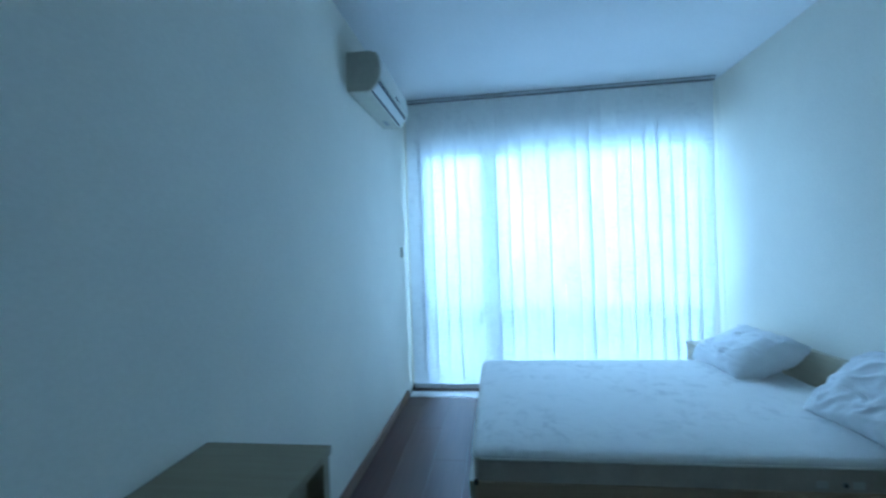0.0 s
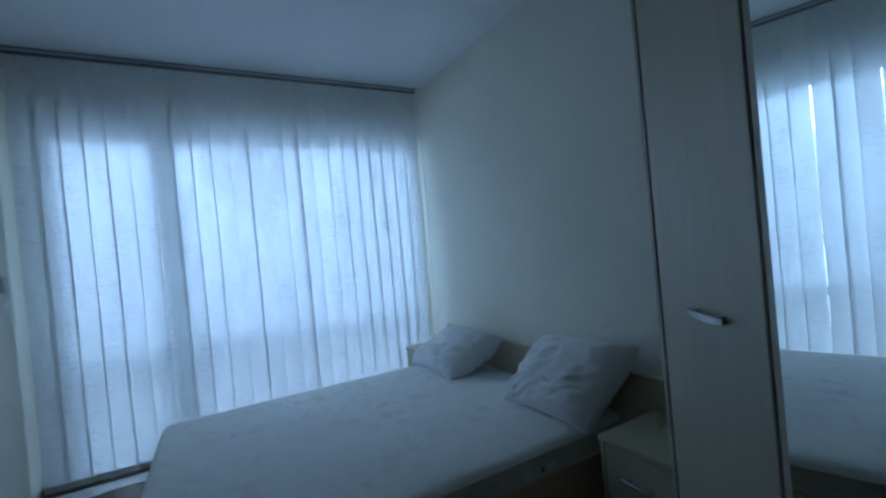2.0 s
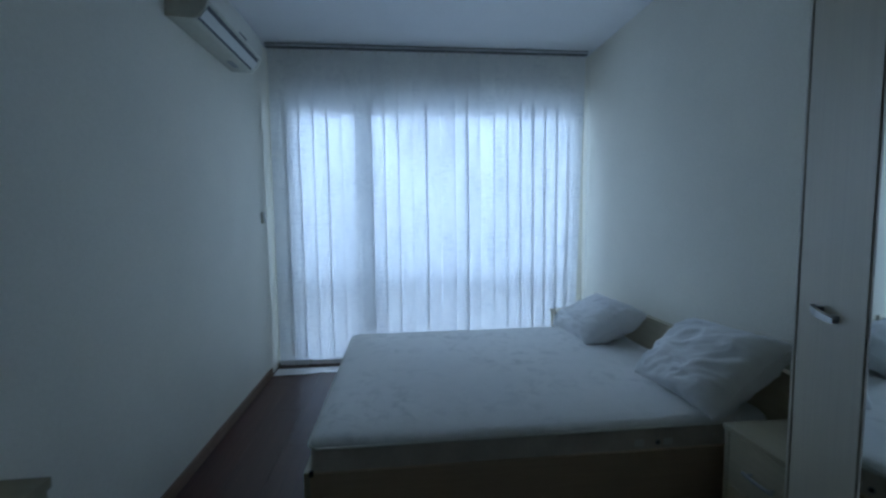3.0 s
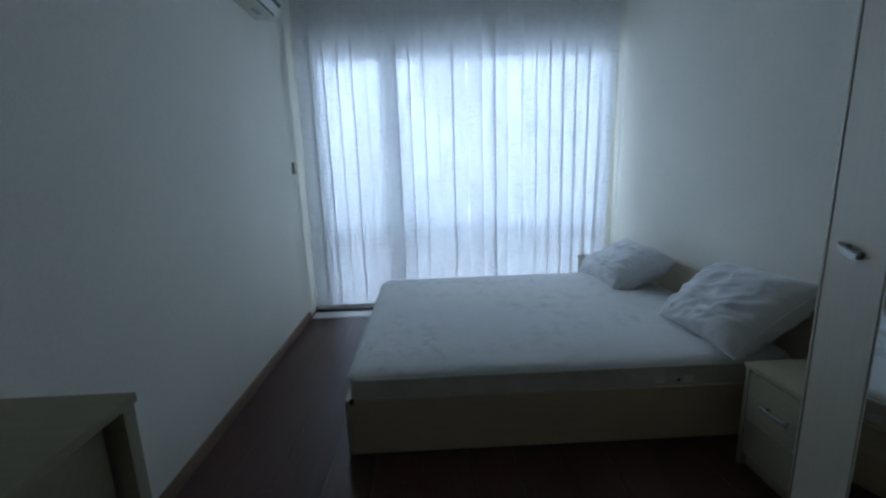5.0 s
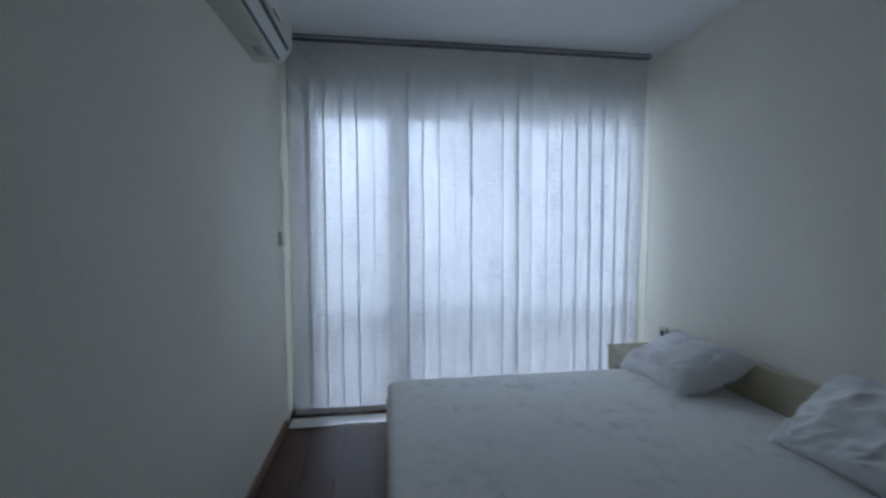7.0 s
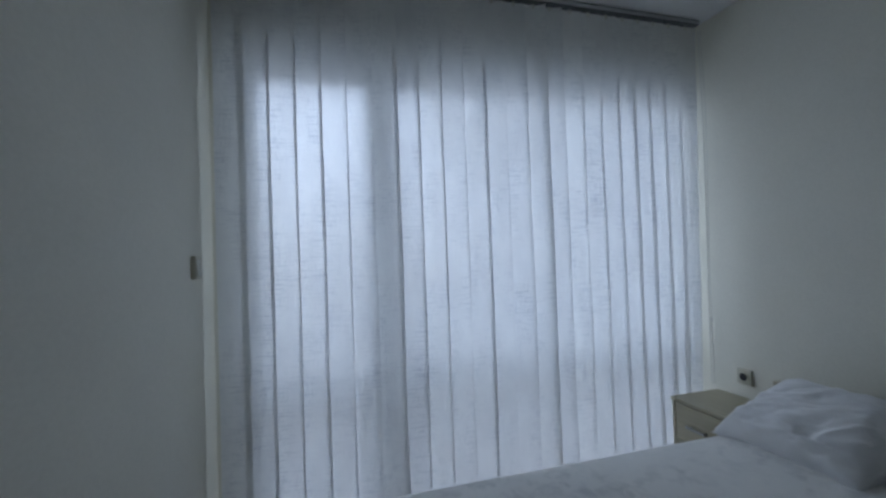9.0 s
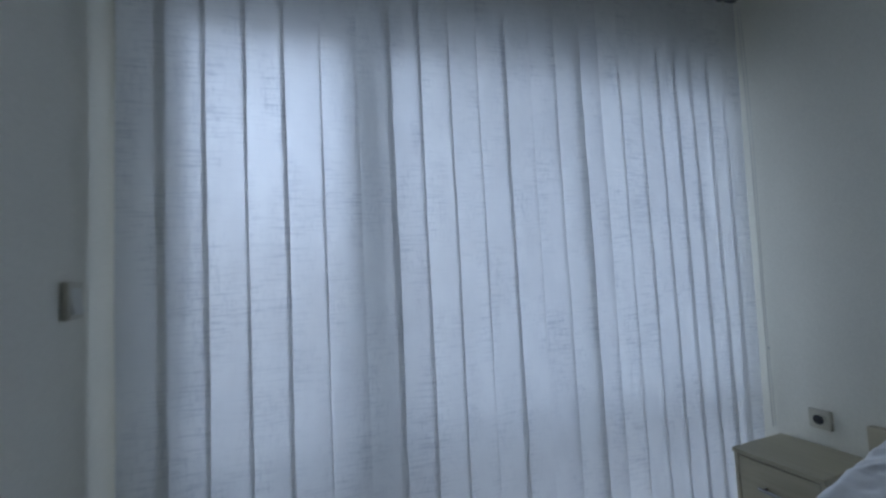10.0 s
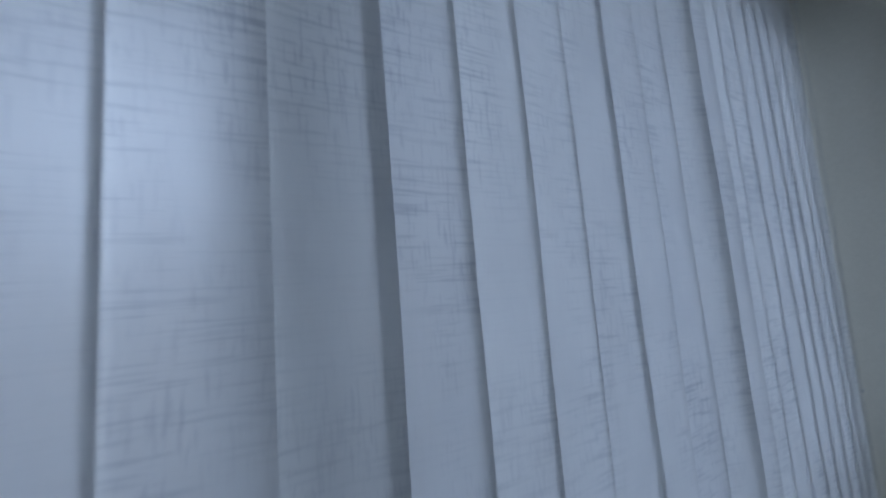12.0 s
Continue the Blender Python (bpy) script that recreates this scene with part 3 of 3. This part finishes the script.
def nightstand(y0, x_front, x_back, label):
    w, x0, top = 0.335, x_front, 0.432
    s = thing("nightstand", label, "nightstand", "nightstands by the bed")
    part("top", block(x0 - 0.006, y0, top - 0.018, x_back, y0 + w, top, 0.0018), CREAM, s, "cream laminate top")
    part("side_panel", block(x0 + 0.002, y0 + 0.002, 0.0, x_back - 0.002, y0 + 0.018, top - 0.018, 0.001), CREAM, s)
    part("side_panel", block(x0 + 0.002, y0 + w - 0.018, 0.0, x_back - 0.002, y0 + w - 0.002, top - 0.018, 0.001), CREAM, s)
    part("back_panel", block(x_back - 0.006, y0 + 0.018, 0.02, x_back - 0.002, y0 + w - 0.018, top - 0.018), CREAM, s)
    part("plinth", block(x0 + 0.030, y0 + 0.018, 0.0, x0 + 0.046, y0 + w - 0.018, 0.055), EDGE, s)
    part("rail", block(x0 + 0.012, y0 + 0.018, top - 0.05, x0 + 0.036, y0 + w - 0.018, top - 0.018), EDGE, s)
    for z0, z1 in ((0.06, 0.212), (0.216, 0.404)):
        d = part("drawer", block(x0 + 0.004, y0 + 0.021, z0, x0 + 0.022, y0 + w - 0.021, z1, 0.0012), CREAM, s)
        if z0 > 0.2:
            bar_handle(d, (x0 + 0.004, y0 + w / 2, 0.305), (0, 1, 0), (-1, 0, 0), 0.12)
    return s


nightstand(3.087, 2.262, WIDE - 0.014, "cream laminate two-drawer nightstand beneath the wall socket")
nightstand(1.12, 2.218, BX1, "cream laminate two-drawer nightstand between bed and wardrobe")


# ---- corner wardrobe with a diagonal front ----
WA = Vector((2.0668, 1.0344, 0))                     # far end of the front
WD = Vector((-0.574, -0.819, 0)).normalized()      # along the front
WN = Vector((-0.819, 0.574, 0)).normalized()       # out of the front


def on_front(s, out, z):
    return WA + WD * s + WN * out + Vector((0, 0, z))


def front_board(s0, s1, z0, z1, o0, o1, r=0.0015):
    bm = block(s0, o0, z0, s1, o1, z1, r)
    for v in bm.verts:
        v.co = on_front(v.co.x, v.co.y, v.co.z)
    bmesh.ops.recalc_face_normals(bm, faces=bm.faces[:])
    return bm


def wardrobe():
    w = thing("wardrobe", "beige wood-grain corner wardrobe with a mirrored door", "wardrobe")
    top, long = 1.872, 0.985
    end = on_front(long, 0, 0)
    a = on_front(0.0, -0.012, 0)
    b = on_front(long, -0.012, 0)
    foot = [(a.x, a.y), (WIDE - 0.004, a.y), (WIDE - 0.004, BACK + 0.02), (b.x, BACK + 0.02), (b.x, b.y)]
    inner = [(a.x + 0.03, a.y - 0.02), (WIDE - 0.02, a.y - 0.02), (WIDE - 0.02, BACK + 0.04), (b.x + 0.02, BACK + 0.04), (b.x + 0.02, b.y - 0.01)]
    part("carcass", prism(inner, 0.0, top, 'z'), BEIGE_UP, w)
    part("side_panel", block(a.x, a.y - 0.018, 0.0, WIDE - 0.004, a.y, top, 0.001), BEIGE_UP, w)
    part("side_panel", block(b.x, BACK + 0.02, 0.0, b.x + 0.018, b.y - 0.012, top, 0.001), BEIGE_UP, w)
    lid = on_front(-0.03, 0.022, 0), on_front(long + 0.01, 0.022, 0)
    part("top_board", prism([(lid[0].x, lid[0].y + 0.012), (WIDE - 0.004, lid[0].y + 0.012), (WIDE - 0.004, BACK + 0.02), (lid[1].x, BACK + 0.02), (lid[1].x, lid[1].y)],
                            top, top + 0.028, 'z', 0.002), EDGE, w)
    part("edge_post", front_board(-0.002, 0.020, 0.0, top, -0.030, 0.016), EDGE, w, "beige edge band")
    part("shadow_gap", front_board(0.0205, 0.031, 0.0, top, -0.030, -0.006, 0.0), GROOVE, w)
    d = part("door", front_board(0.031, 0.468, 0.06, top - 0.004, -0.004, 0.014), BEIGE_UP, w, "plain beige wood-grain door")
    bar = bmesh.new()
    rows = []
    for k in range(13):
        u = k / 6 - 1
        arch, half = 0.040 - 0.010 * u * u, 0.008 - 0.003 * u * u
        rows.append([bar.verts.new(on_front(0.285 + 0.074 * u, o, 1.010 + h)) for o, h in ((arch, half), (arch, -half), (arch - 0.010, -half * 0.8), (arch - 0.010, half * 0.8))])
    for p, q in zip(rows, rows[1:]):
        for k in range(4):
            bar.faces.new((p[k], p[(k + 1) % 4], q[(k + 1) % 4], q[k]))
    bar.faces.new(rows[0])
    bar.faces.new(rows[-1])
    bmesh.ops.recalc_face_normals(bar, faces=bar.faces[:])
    handle = part("handle", bar, CHROME, d, "brushed metal flat bar handle")
    for at in (0.237, 0.333):
        part("foot", front_board(at - 0.006, at + 0.006, 1.004, 1.016, 0.013, 0.029, 0.001), CHROME, handle)
    part("shadow_gap", front_board(0.469, 0.4775, 0.0, top, -0.030, -0.004, 0.0), GROOVE, w)
    m = part("mirror_door", front_board(0.478, long - 0.004, 0.06, top - 0.004, -0.004, 0.014), EDGE, w, "door faced with mirror glass")
    part("mirror", front_board(0.503, long - 0.022, 0.08, top - 0.022, 0.0145, 0.0185, 0.0008), MIRROR, m, "clear silvered mirror pane")
    part("plinth", front_board(0.02, long, 0.0, 0.058, -0.030, -0.010, 0.0), EDGE, w)
    return w


wardrobe()


# ---- low chest by the door ----
def chest():
    c = thing("chest_of_drawers", "plain beige laminate chest of drawers against the wall", "chest")
    x1, y0, y1, top = 0.352, 0.04, 0.886, 0.732
    part("top", block(0.006, y0, top - 0.022, x1, y1, top, 0.002), OLIVE, c)
    part("end_panel", block(0.016, y1 - 0.038, 0.0, x1 - 0.006, y1 - 0.004, top - 0.022, 0.0015), OLIVE, c)
    part("end_panel", block(0.016, y0 + 0.004, 0.0, x1 - 0.006, y0 + 0.030, top - 0.022, 0.0015), OLIVE, c)
    part("back_panel", block(0.016, y0 + 0.03, 0.03, 0.022, y1 - 0.03, top - 0.022), OLIVE, c)
    # recessed board in groove colour, painting the shade beneath the top
    part("apron", block(0.022, y0 + 0.030, top - 0.05, x1 - 0.06, y1 - 0.040, top - 0.022), GROOVE, c)
    part("plinth", block(x1 - 0.07, y0 + 0.030, 0.0, x1 - 0.055, y1 - 0.030, 0.07), OLIVE, c)
    for z0, z1 in ((0.075, 0.275), (0.279, 0.479), (0.483, 0.685)):
        part("drawer", block(x1 - 0.060, y0 + 0.056, z0, x1 - 0.042, y1 - 0.056, z1, 0.0015), OLIVE, c)


chest()


# ---- floor planks, laid along the room ----
def planks():
    wide, long, gap = 0.192, 1.28, 0.0004
    shared = {}
    row = 0
    x = -0.004
    while x < WIDE:
        x1 = min(x + wide, WIDE)
        y = BACK - (row * 0.43) % long
        while y < FRONT - 0.04:
            ya, yb = max(y, BACK), min(y + long, 3.46)
            if yb - ya > 0.03:
                key = (round(x1 - x, 4), round(yb - ya, 4))
                if key not in shared:
                    shared[key] = mesh_of(block(gap, gap, -0.009, key[0] - gap, key[1] - gap, 0.0, 0.0008, 1), "plank", LAMINATE)
                p = new("plank", shared[key])
                p.parent = floor
                p.location = (x, ya, 0)
            y += long
        x += wide
        row += 1


planks()
